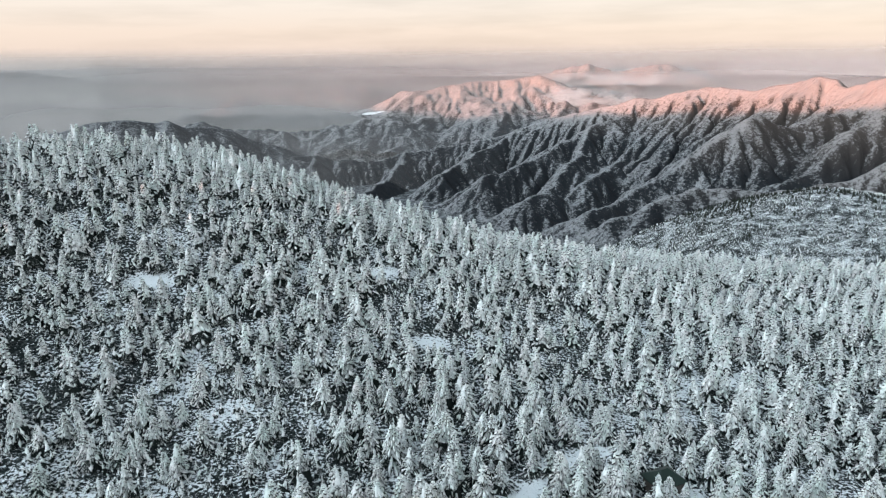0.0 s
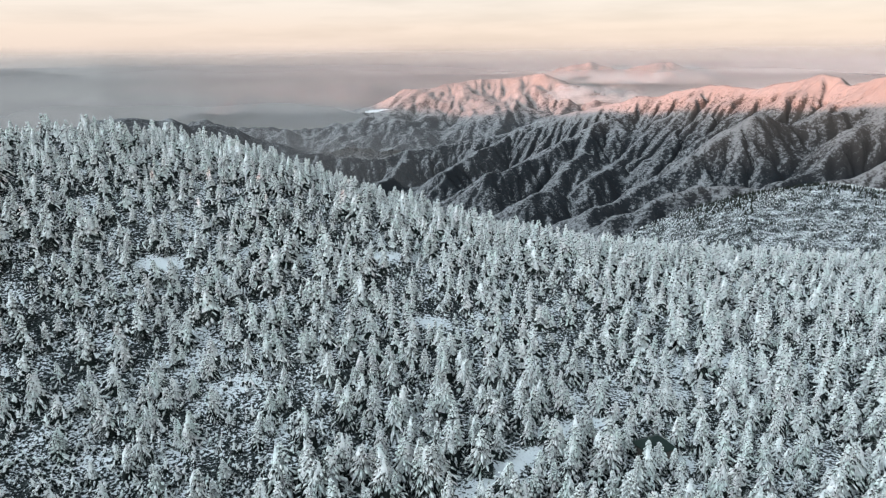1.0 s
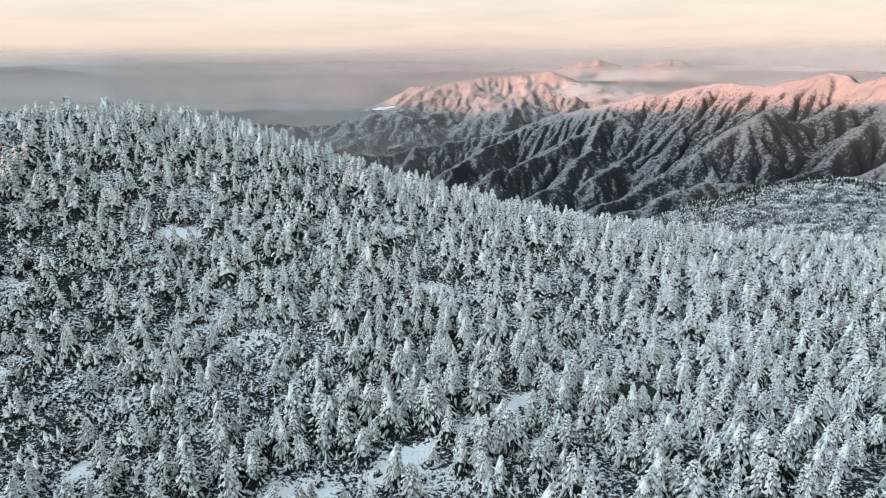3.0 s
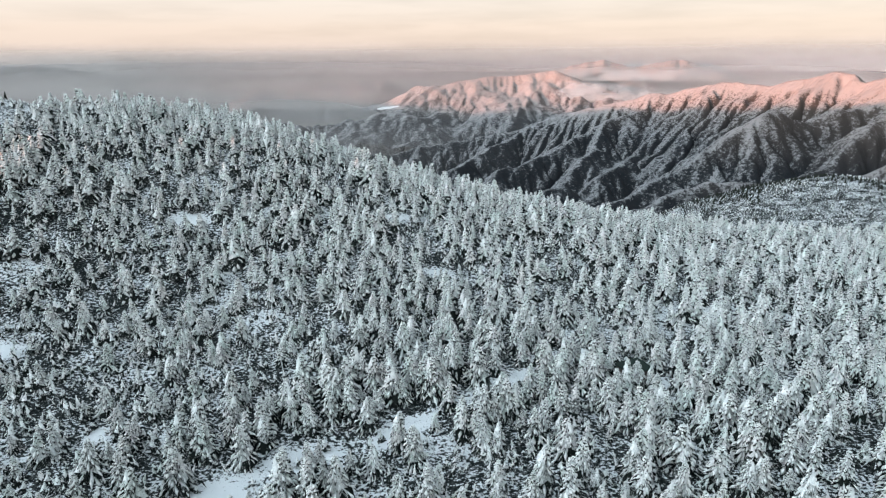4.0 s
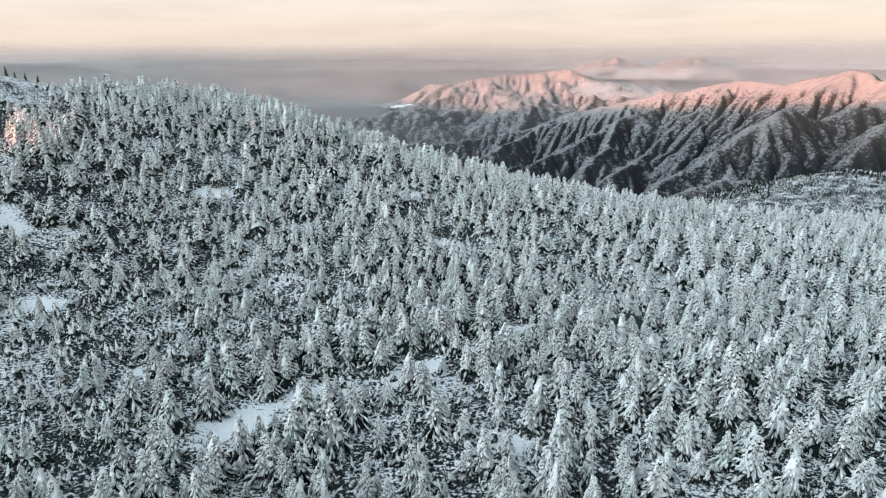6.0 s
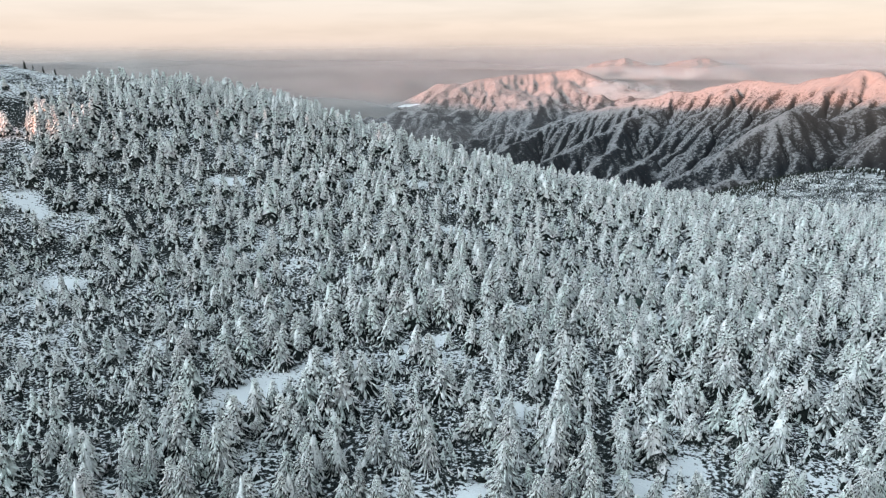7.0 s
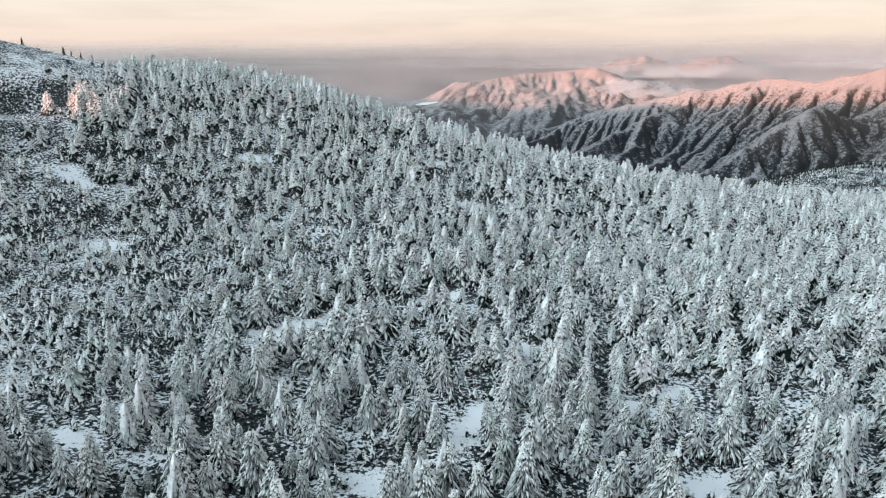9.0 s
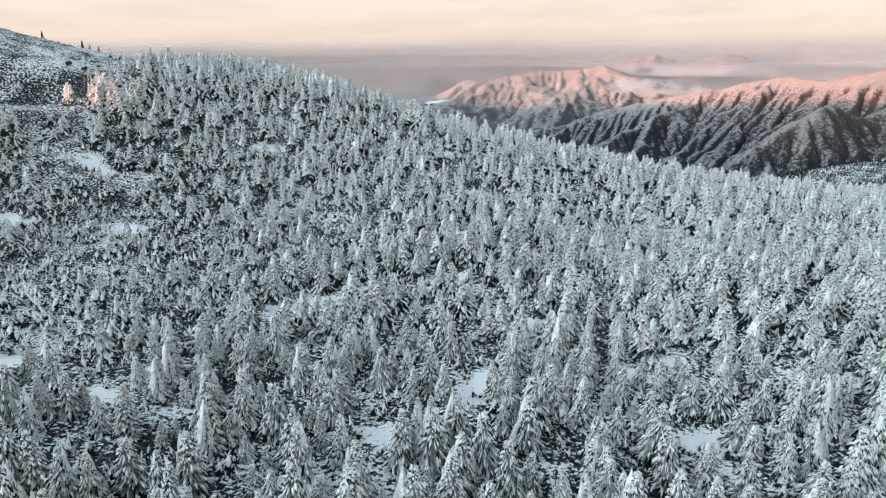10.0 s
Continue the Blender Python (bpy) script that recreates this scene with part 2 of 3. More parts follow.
def vnoise(x, y, seed=0):
    """Smooth value noise, 0 to 1."""
    ix, iy = np.floor(x), np.floor(y)
    fx, fy = x - ix, y - iy
    fx, fy = fx * fx * fx * (fx * (fx * 6 - 15) + 10), fy * fy * fy * (fy * (fy * 6 - 15) + 10)
    a, b, c, d = (lattice(ix + i, iy + j, seed) for i, j in ((0, 0), (1, 0), (0, 1), (1, 1)))
    return (a * (1 - fx) + b * fx) * (1 - fy) + (c * (1 - fx) + d * fx) * fy


def fbm(x, y, seed=0, octaves=4, gain=0.5):
    total, amp, norm = 0, 1.0, 0
    for i in range(octaves):
        total, norm = total + amp * vnoise(x * 2.03 ** i, y * 2.03 ** i, seed + 17 * i), norm + amp
        amp *= gain
    return total / norm - 0.5


def ridged(x, y, seed=0, octaves=4, gain=0.55):
    total, amp, norm = 0, 1.0, 0
    for i in range(octaves):
        total, norm = total + amp * (1 - np.abs(2 * vnoise(x * 2.1 ** i, y * 2.1 ** i, seed + 31 * i) - 1)), norm + amp
        amp *= gain
    return total / norm


def soft_clamp(v, a, b, w=0.12):
    return a + np.logaddexp(0, (v - a) / w) * w - np.logaddexp(0, (v - b) / w) * w


def soft_max(a, b, w):
    return w * np.logaddexp(a / w, b / w)


def polar(points):
    """Crest points given as bearing in degrees, height and distance from the first viewpoint."""
    return np.array([(r * math.sin(radians(a)), r * math.cos(radians(a)), z) for a, z, r in points])


def near_ridge(x, y, crest):
    """Distance to a crest line, the height of its nearest point and the way along it."""
    best, height, along, start = np.full(x.shape, 1e9), np.zeros(x.shape), np.zeros(x.shape), 0.0
    for (ax, ay, az), (bx, by, bz) in zip(crest[:-1], crest[1:]):
        dx, dy = bx - ax, by - ay
        length = math.hypot(dx, dy)
        t = np.clip(((x - ax) * dx + (y - ay) * dy) / length ** 2, 0, 1)
        d = np.hypot(x - ax - t * dx, y - ay - t * dy)
        near = d < best
        best, height, along = np.where(near, d, best), np.where(near, az + t * (bz - az), height), np.where(near, start + t * length, along)
        start += length
    return best, height, along


HILL = polar([(60, -60, 470), (38.6, -53, 520), (34.2, -54, 555), (29.5, -54, 570), (24.0, -72, 600), (20.0, -110, 640), (15.5, -158, 700)])
SIDE = (math.cos(SUN_AZ), -math.sin(SUN_AZ))             # level, square to the sun


def ground_z(x, y):
    """Height of the ground: the wooded shoulder, the summit behind, the valley and the rising far plain."""
    x, y = np.asarray(x, float), np.asarray(y, float)
    z = RBF[42] + RBF[43] * soft_clamp(x / 100, -2.2, 2.2) + RBF[44] * soft_clamp(y / 100, -0.5, 2)
    k = 0
    for cy in (-20, 24, 68, 112, 156, 200):
        for cx in (-150, -100, -50, 0, 50, 100, 150):
            z = z + RBF[k] * np.exp(-((x - cx) ** 2 + (y - cy) ** 2) / (2 * 48.0 * 48.0))
            k += 1
    edge = RBF[45] + RBF[46] * soft_clamp(x / 100, -2, 2)
    z = z + 3.6 * np.exp(-((x + 128) ** 2 + (y - 138) ** 2) / (2 * 24.0 ** 2))
    fall = np.logaddexp(0, (y - edge) / 12.0) * 12.0
    z = z - 0.62 * fall
    # the unseen summit ridge behind, its crest set for where shade falls, with a gully added to let a strip of sun
    # through
    u, v = x * SUN_DIR.x / math.cos(SUN_EL) + y * SUN_DIR.y / math.cos(SUN_EL), x * SIDE[0] + y * SIDE[1]
    line = 430 + 0.7 * np.clip(v - 300, 0, None)
    crest = 81 - 0.085 * np.clip(v - 900, 0, 2200) + 5 * np.sin(v / 55.0) + line * math.tan(SUN_EL)
    z = z + np.maximum(crest - z, 0) * np.exp(-((u - line) / (75.0 + 0.05 * np.clip(v, 0, None))) ** 2)
    beam = BEAM_Z + (u - BEAM_U) * math.tan(SUN_EL)
    notch = np.exp(-((v - BEAM_V) / 11.0) ** 6) * np.clip((u - BEAM_U - 5) / 8.0, 0, 1)
    z = z - np.maximum(z - beam + 1.5, 0) * notch
    # wooded hill across the saddle
    d, h, s = near_ridge(x, y, HILL)
    z = soft_max(z, h - 0.00085 * d * d - 0.10 * d + 5 * fbm(x / 60, y / 60, 5), 7.0)
    r = np.hypot(x, y)
    floor = -470 + 12 * fbm(x / 300, y / 300, 9, 3) + 475 * np.clip((r - 3000) / 1950, 0, 1) ** 2.6
    z = soft_max(z, floor, 14.0)
    lumps = np.clip(1 - r / 700, 0, 1)
    return z + lumps * (0.9 * fbm(x / 9, y / 9, 2, 3) + 0.5 * fbm(x / 2.6, y / 2.6, 3, 2))


# the added gully's line: the sun reaches the tops of the tall firs below the bald hilltop
BEAM_X, BEAM_Y, BEAM_Z = -85.0, 107.0, 19.6
BEAM_U, BEAM_V = BEAM_X * math.sin(SUN_AZ) + BEAM_Y * math.cos(SUN_AZ), BEAM_X * SIDE[0] + BEAM_Y * SIDE[1]


def mesh_from(name, verts, faces, mats, slots=None, smooth=True):
    me = bpy.data.meshes.new(name)
    verts, faces = np.asarray(verts, np.float32), np.asarray(faces, np.int32)
    n, k = faces.shape
    me.vertices.add(len(verts))
    me.vertices.foreach_set("co", verts.ravel())
    me.loops.add(n * k)
    me.loops.foreach_set("vertex_index", faces.ravel())
    me.polygons.add(n)
    me.polygons.foreach_set("loop_start", np.arange(0, n * k, k, dtype=np.int32))
    if slots is not None:
        me.polygons.foreach_set("material_index", np.asarray(slots, np.int32))
    for m in mats:
        me.materials.append(m)
    me.update(calc_edges=True)
    me.polygons.foreach_set("use_smooth", np.full(n, smooth))
    return me


def grid_faces(rows, cols, wrap=False):
    i, j = np.meshgrid(np.arange(rows - 1), np.arange(cols if wrap else cols - 1), indexing="ij")
    j2 = (j + 1) % cols
    return np.stack([i * cols + j, i * cols + j2, (i + 1) * cols + j2, (i + 1) * cols + j], -1).reshape(-1, 4)


# glades of open snow: x, y, half length, half width, turn in degrees
GLADES = [(-21.8, 36.5, 5.8, 3.0, 53), (-14.3, 44, 5.4, 1.9, 30), (-5.2, 49.8, 6.3, 1.7, 43), (6, 60.5, 8.5, 1.3, 43), (-60.8, 64.4, 4.0, 2.2, 8), (-49.3, 105.8, 3.8, 2.1, 22),
          (-38.2, 47.6, 1.8, 1.3, 64), (26.8, 63.6, 2.6, 1.8, -17), (43.4, 95.5, 10.0, 1.2, 35), (6, 33.9, 2.8, 1.6, -26), (-77.4, 84.6, 5.5, 2.3, -40), (-76.8, 59.6, 3.6, 2.4, -15),
          (-42.6, 14.8, 3.2, 3.0, 80), (-5.2, 5.3, 3.0, 2.0, -30), (1.4, 15.5, 7.0, 1.6, 72), (15.8, 20.6, 2.2, 1.9, -17), (20.5, 23.4, 2.2, 1.5, 35), (18.6, 8.1, 2.9, 1.5, 23),
          (-30, 8.8, 2.2, 1.5, -21), (16.4, 71.2, 6.0, 1.4, 29), (-2.4, 98, 3.0, 1.6, 10), (-13.2, 117, 6.0, 1.8, 27)]


def in_glade(x, y, grow=0.0):
    inside = np.zeros(np.shape(x), bool)
    for cx, cy, a, b, turn in GLADES:
        c, s = math.cos(radians(turn)), math.sin(radians(turn))
        u, v = (x - cx) * c + (y - cy) * s, -(x - cx) * s + (y - cy) * c
        inside |= (u / (a + grow)) ** 2 + (v / (b + grow)) ** 2 < 1
    return inside


def glade_share(x, y):
    """1 in the middle of a glade, falling to 0 past its edge."""
    share = np.zeros(np.shape(x))
    for cx, cy, a, b, turn in GLADES:
        c, s = math.cos(radians(turn)), math.sin(radians(turn))
        u, v = (x - cx) * c + (y - cy) * s, -(x - cx) * s + (y - cy) * c
        share = np.maximum(share, np.clip(1.4 - np.sqrt((u / a) ** 2 + (v / b) ** 2), 0, 1))
    return share


def scrubland(x, y):
    """1 where the low scrub takes over from trees: the hollow on the left and the bald hilltop."""
    a = np.exp(-((x + 62) / 26) ** 2 - ((y - 55) / 26) ** 2) + np.exp(-((x + 50) / 16) ** 2 - ((y - 22) / 16) ** 2)
    b = np.clip((-x - 92) / 14, 0, 1) * np.clip((y - 85) / 20, 0, 1)
    return np.clip(a + b * 1.4, 0, 1.38)


def hilltop(x, y):
    """1 on the bald top of the hill, where only low scrub grows."""
    return np.clip((-x - 93) / 10, 0, 1) * np.clip((y - 92) / 14, 0, 1)


def build_ground():
    az = np.concatenate([np.arange(-44, 44, 0.36), np.arange(44, 236, 3.4), np.arange(236, 316, 0.6)])
    r = np.concatenate([np.r_[0.01, np.arange(2, 60, 1.6)], np.arange(60, 240, 1.5), np.arange(240, 560, 5), np.geomspace(560, 4950, 90)])
    rr, aa = np.meshgrid(r, np.radians(az), indexing="ij")
    x, y = rr * np.sin(aa), rr * np.cos(aa) - 30
    verts = np.stack([x, y, ground_z(x, y)], -1).reshape(-1, 3)
    faces = grid_faces(len(r), len(az), True)[:, ::-1]
    me = mesh_from("ground", verts, faces, [M_GROUND])
    mask = me.attributes.new("glade", "FLOAT", "POINT")
    mask.data.foreach_set("value", (glade_share(verts[:, 0], verts[:, 1]) + np.where(verts[:, 1] > 260, -0.04, 0.13 * hilltop(verts[:, 0], verts[:, 1]))).astype(np.float32))
    ob = new("ground", me)
    return tagged(ob, "snow-covered mountain ground with low dark scrub, falling into a valley", "ground", kind="structure")


build_ground()

# mountains -------------------------------------------------------------------
A_CREST = [(33.9, -10, 2330), (32.1, -26, 2380), (30.5, -53, 2430), (29.6, -25, 2480), (28.7, -24, 2500), (27.9, -41, 2540), (25.8, -52, 2580), (24.7, -80, 2640), (22.7, -73, 2680),
           (21.3, -67, 2720), (18.0, -109, 2780), (14.7, -139, 2830), (12.0, -177, 2880), (8.6, -220, 2930), (5.3, -284, 2960), (0.7, -328, 2960), (-3.2, -355, 2940), (-7.1, -385, 2900),
           (-10.9, -346, 2880), (-13.7, -357, 2860), (-16.5, -370, 2840)]
A_SPURS = [
    [(34.0, -29, 2330), (31.6, -103, 2220), (29.2, -135, 2160), (27.3, -145, 2120), (25.2, -122, 2060), (24.0, -134, 2010), (22.9, -155, 1960), (19.5, -228, 1850), (15.2, -297, 1720), (12.5, -320, 1640)],
    [(34.2, -72, 2050), (31.7, -124, 1960), (30.8, -152, 1920), (29.2, -215, 1830), (27.1, -255, 1740)],
    [(34.8, -150, 1560), (31.6, -192, 1520), (28.7, -205, 1480), (24.3, -210, 1470), (21.8, -218, 1450), (17.6, -251, 1400), (14.4, -274, 1340)],
    [(17.0, -147, 2800), (13.0, -199, 2640), (10.8, -245, 2560), (8.4, -306, 2460), (6.1, -336, 2380), (3.6, -357, 2300)],
    [(5.8, -289, 2940), (3.6, -330, 2780), (1.4, -368, 2650), (-0.1, -392, 2500)],
    [(20.7, -101, 2700), (21.5, -185, 2560), (21.3, -242, 2450), (19.5, -282, 2300)],
    [(18.3, -145, 2780), (17.1, -234, 2600), (14.6, -323, 2400), (11.9, -369, 2200)],
    [(12.6, -199, 2640), (11.8, -293, 2450), (10.0, -361, 2250), (7.1, -380, 2050)],
    [(-3.2, -355, 2940), (-4.7, -415, 2650), (-7.2, -425, 2400)],
    [(-10.9, -350, 2880), (-11.6, -405, 2600), (-10.5, -430, 2400)],
]
B_CREST = [(-6.2, -255, 3560), (-4.5, -222, 3560), (-3.3, -165, 3620), (-1.9, -123, 3700), (-0.2, -108, 3740), (2.2, -93, 3780), (5.5, -78, 3800), (7.3, -57, 3800), (8.0, -48, 3790), (9.4, -106, 3720), (11.1, -167, 3650), (13.8, -198, 3560)]
B_SPURS = [
    [(8.0, -51, 3780), (6.6, -125, 3640), (5.5, -196, 3520), (3.1, -237, 3400), (2.1, -238, 3380), (0.2, -282, 3330), (-1.2, -306, 3300)],
    [(9.4, -106, 3720), (10.2, -179, 3560), (9.5, -231, 3420)],
    [(-4.1, -242, 3450), (-7.0, -261, 3350), (-9.3, -271, 3320), (-10.8, -316, 3300), (-12.2, -327, 3300), (-13.5, -292, 3300), (-15.4, -336, 3280)],
    [(-1.9, -123, 3700), (-0.7, -209, 3540), (-1.9, -254, 3400), (-4.1, -278, 3320)],
]
C_CREST = [(8.2, -70, 4600), (10.1, -26, 4600), (11.9, -6, 4600), (12.8, -28, 4600), (14.1, -54, 4600)]
D_CREST = [(13.5, -80, 4650), (14.1, -65, 4650), (16.1, -24, 4650), (17.4, -10, 4650), (18.2, -11, 4650), (20.0, -74, 4650)]
L_CREST = [(-31.5, -229, 2900), (-28.9, -198, 2900), (-27.7, -178, 2900), (-25.4, -177, 2900), (-24.4, -180, 2900), (-23.2, -196, 2900), (-22.4, -182, 2900), (-21.2, -214, 2920), (-19.1, -221, 2950), (-17.6, -245, 2950), (-15.4, -293, 2950)]
MID_LEFT = [(-22.6, -258, 3500), (-21.3, -218, 3520), (-20.2, -209, 3520), (-18.8, -232, 3550), (-16.6, -223, 3600), (-13.4, -244, 3600), (-10.7, -243, 3600), (-6.9, -247, 3580)]
FAR_LEFT = [(-19.1, -245, 4200), (-16.9, -172, 4200), (-13.3, -146, 4200), (-10.1, -132, 4230), (-6.8, -118, 4250), (-5.9, -125, 4250), (-4.5, -167, 4200), (-3.1, -234, 4150)]
EDGE_LEFT = [(-40, -10, 4780), (-34.7, -11, 4780), (-31.5, -19, 4780), (-29.7, -38, 4780), (-25.8, -99, 4780)]


def range_height(x, y, crests, seed, steep, rough):
    """Ridge lines and their even flanks, roughened so that water finds ways down them."""
    wx, wy = x + 30 * fbm(x / 130, y / 130, seed + 3, 4), y + 30 * fbm(x / 130, y / 130, seed + 4, 4)
    z = np.full(x.shape, -900.0)
    for i, crest in enumerate(crests):
        d, h, s = near_ridge(wx, wy, polar(crest))
        h = h + rough * 0.5 * (ridged(s / 60, s * 0 + i, seed + i, 3) - 0.6)
        z = soft_max(z, h - steep * d * (1 - 0.12 * np.clip(d / 400, 0, 2)), 1.5)
    d = np.clip(near_ridge(wx, wy, polar(crests[0]))[0] / 60, 0.4, 1)
    return z + d * rough * (1.5 * fbm(x / 260, y / 260, seed + 50, 3) + 1.3 * fbm(x / 95, y / 95, seed + 60, 3) + 0.8 * fbm(x / 32, y / 32, seed + 70, 3))


def eroded(z, cell, steps, bite):
    """Running water cuts gullies: each cell drains to its lowest neighbour, and large streams cut deeper."""
    rows, cols = z.shape
    index = np.arange(rows * cols).reshape(rows, cols)
    water = np.ones(rows * cols)
    for step in range(steps):
        p = np.pad(z, 1, mode="edge")
        best, down = np.zeros_like(z), index.copy()
        for i in (-1, 0, 1):
            for j in (-1, 0, 1):
                if i or j:
                    fall = (z - p[1 + i:1 + i + rows, 1 + j:1 + j + cols]) / (cell * math.hypot(i, j))
                    lower = fall > best
                    best, down = np.where(lower, fall, best), np.where(lower, index + i * cols + j, down)
        moving = best.ravel() > 0
        water = 1 + np.bincount(down.ravel()[moving], water[moving], rows * cols)
        cut = np.minimum(bite * (np.sqrt(water).reshape(rows, cols) - 1) * best * cell, 0.4 * best * cell)
        z = z - cut
        if step % 4 == 3:
            p = np.pad(z, 1, mode="edge")
            z = z + 0.03 * (p[2:, 1:-1] + p[:-2, 1:-1] + p[1:-1, 2:] + p[1:-1, :-2] - 4 * z)
    return z


def build_range(name, label, crests, xs, ys, cell, seed, material, steep=0.62, rough=24.0, steps=90, bite=0.012):
    x, y = np.meshgrid(np.arange(xs[0], xs[1], cell), np.arange(ys[0], ys[1], cell))
    z = np.maximum(range_height(x, y, crests, seed, steep, rough), -480.0)
    z = eroded(z, cell, steps, bite) if steps else z
    me = mesh_from(name, np.stack([x, y, np.maximum(z, ground_z(x, y) - 25)], -1).reshape(-1, 3), grid_faces(*x.shape), [material])
    return tagged(new(name, me), label, "mountain range", kind="structure")


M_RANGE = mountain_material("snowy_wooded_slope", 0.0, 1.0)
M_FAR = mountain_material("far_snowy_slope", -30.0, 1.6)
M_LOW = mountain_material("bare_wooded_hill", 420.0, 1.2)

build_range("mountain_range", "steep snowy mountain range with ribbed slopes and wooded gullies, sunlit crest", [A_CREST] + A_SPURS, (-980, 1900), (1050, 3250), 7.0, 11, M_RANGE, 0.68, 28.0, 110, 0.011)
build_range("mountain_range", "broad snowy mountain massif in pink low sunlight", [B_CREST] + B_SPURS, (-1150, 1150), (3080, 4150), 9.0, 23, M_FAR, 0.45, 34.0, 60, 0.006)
build_range("far_mountain", "distant snowy peaks fading in haze above cloud", [C_CREST], (350, 1350), (4300, 4760), 12.0, 31, M_FAR, 0.38, 26.0, 40)
build_range("far_mountain", "distant dark double peak above a cloud bank", [D_CREST], (850, 1850), (4150, 4680), 12.0, 37, M_FAR, 0.38, 18.0, 40)
build_range("foothill", "dark wooded foothills in a hazy valley", [L_CREST], (-1900, -560), (2250, 3100), 10.0, 41, M_LOW, 0.4, 16.0, 50)
build_range("foothill", "low wooded ridges fading in the hazy valley", [MID_LEFT], (-1650, -250), (3000, 3850), 12.0, 59, M_LOW, 0.4, 14.0, 40)
build_range("far_mountain", "hazy long far ridge above the plain", [FAR_LEFT], (-1700, 100), (3800, 4450), 12.0, 47, M_LOW, 0.42, 20.0, 40)
build_range("far_mountain", "faint far mountains in horizon haze", [EDGE_LEFT], (-3300, -1800), (3300, 4500), 24.0, 53, M_LOW, 0.4, 16.0, 0)

# mist and cloud --------------------------------------------------------------


def build_mist(label, r, alpha, low, high, left, right):
    az = np.radians(np.linspace(-58, 58, 60))
    z = np.linspace(-520, 330, 12)
    zz, aa = np.meshgrid(z, az, indexing="ij")
    verts = np.stack([r * np.sin(aa), r * np.cos(aa), zz], -1).reshape(-1, 3)
    me = mesh_from("mist_bank", verts, grid_faces(len(z), len(az)), [mist_material("valley_mist", alpha, low, high, left, right)])
    ob = tagged(new("mist_bank", me), label, "mist", kind="backdrop")
    ob.visible_shadow = False
    return ob


build_mist("thin mist before the foothills", 2600, 0.13, -430, -60, 2.3, 0.1)
build_mist("thin mist between the mountain ranges", 3060, 0.25, -430, -40, 1.2, 0.4)
build_mist("haze before the far massif", 3440, 0.28, -400, 20, 2.1, 0.55)
build_mist("haze over the plain", 3900, 0.50, -260, 120, 1.6, 1.3)
build_mist("haze before the far peaks", 4330, 0.58, -200, 120, 1.6, 0.8)
build_mist("grey haze along the horizon", 4790, 0.97, -50, 130, 1.0, 1.0)


def build_cloud(label, az0, az1, r, z0, z1):
    n = 24
    verts, uv = [], []
    for j, t in enumerate(np.linspace(0, 1, 8)):
        for i, s in enumerate(np.linspace(0, 1, n)):
            a = radians(az0 + s * (az1 - az0))
            rr = r + 60 * math.sin(t * math.pi) * -1
            verts.append((rr * math.sin(a), rr * math.cos(a), z0 + t * (z1 - z0)))
            uv.append((s, t))
    faces = grid_faces(8, n)
    me = mesh_from("cloud", verts, faces, [M_CLOUD])
    layer = me.uv_layers.new(name="spread")
    idx = np.empty(len(me.loops), np.int32)
    me.loops.foreach_get("vertex_index", idx)
    layer.data.foreach_set("uv", np.asarray(uv, np.float32)[idx].ravel())
    ob = tagged(new("cloud", me), label, "cloud", kind="backdrop")
    ob.visible_shadow = False
    return ob


M_CLOUD = cloud_material()
build_cloud("thin white cloud drifting over a snowy peak", 6.0, 19, 3640, -350, -20)
build_cloud("thin white cloud bank behind a snowy peak", 5, 25, 4250, -235, 0)



def build_snowfield():
    """A bright strip of open snow on the shoulder of the far massif."""
    rows, cols = 7, 60
    a, t = np.meshgrid(np.linspace(-6.9, -4.4, cols), np.linspace(0, 1, rows))
    f = (a + 6.9) / 2.5
    half = 4.2 * np.sqrt(np.clip(np.sin(np.pi * f), 0, 1)) * (0.6 + 0.9 * vnoise(a * 6, a * 0, 88))
    mid_z = -243 + 14 * f + 5 * fbm(a * 3, a * 0, 89, 3)
    r = 3560 + 60 * t
    me = mesh_from("snowfield", np.stack([r * np.sin(np.radians(a)), r * np.cos(np.radians(a)), mid_z + half * (2 * t - 1) + 3 * np.sin(np.pi * t)], -1).reshape(-1, 3), grid_faces(rows, cols)[:, ::-1], [M_FIELD])
    return tagged(new("snowfield", me), "bright open snowfield on a mountain shoulder", "snowfield", kind="structure")


def field_material():
    k = Mat("open_snow", 0.8, 0.1)
    k.color(k.mix(k.noise(0.05, 4), (0.82, 0.83, 0.85), (0.92, 0.92, 0.93)))
    k.bump(k.noise(0.2, 3), 0.3, 1.0)
    return k.m


M_FIELD = field_material()
build_snowfield()

# trees -----------------------------------------------------------------------


def bough(verts, faces, base, out, length, width, drop, rise):
    """One snow-laden bough: a three-sided pad with a keel of snow on top, bending down to a blunt point."""
    side = np.array([-out[1], out[0], 0.0])
    first, mid = len(verts), 0.62

    def at(t):
        return base + out * (length * t * (1 - 0.18 * t)) + np.array([0, 0, rise * length * t - drop * length * t * t])

    tangent = out + np.array([0, 0, rise - 2 * drop * mid])
    up = np.cross(tangent / np.linalg.norm(tangent), side)
    up = up if up[2] > 0 else -up
    c = at(mid)
    verts += [at(0.0), c + up * (0.75 * width), c + side * width - up * (0.3 * width), c - side * width - up * (0.3 * width), at(1.0)]
    for k in range(3):
        a, b = first + 1 + k, first + 1 + (k + 1) % 3
        faces += [(first, b, a), (a, b, first + 4)]


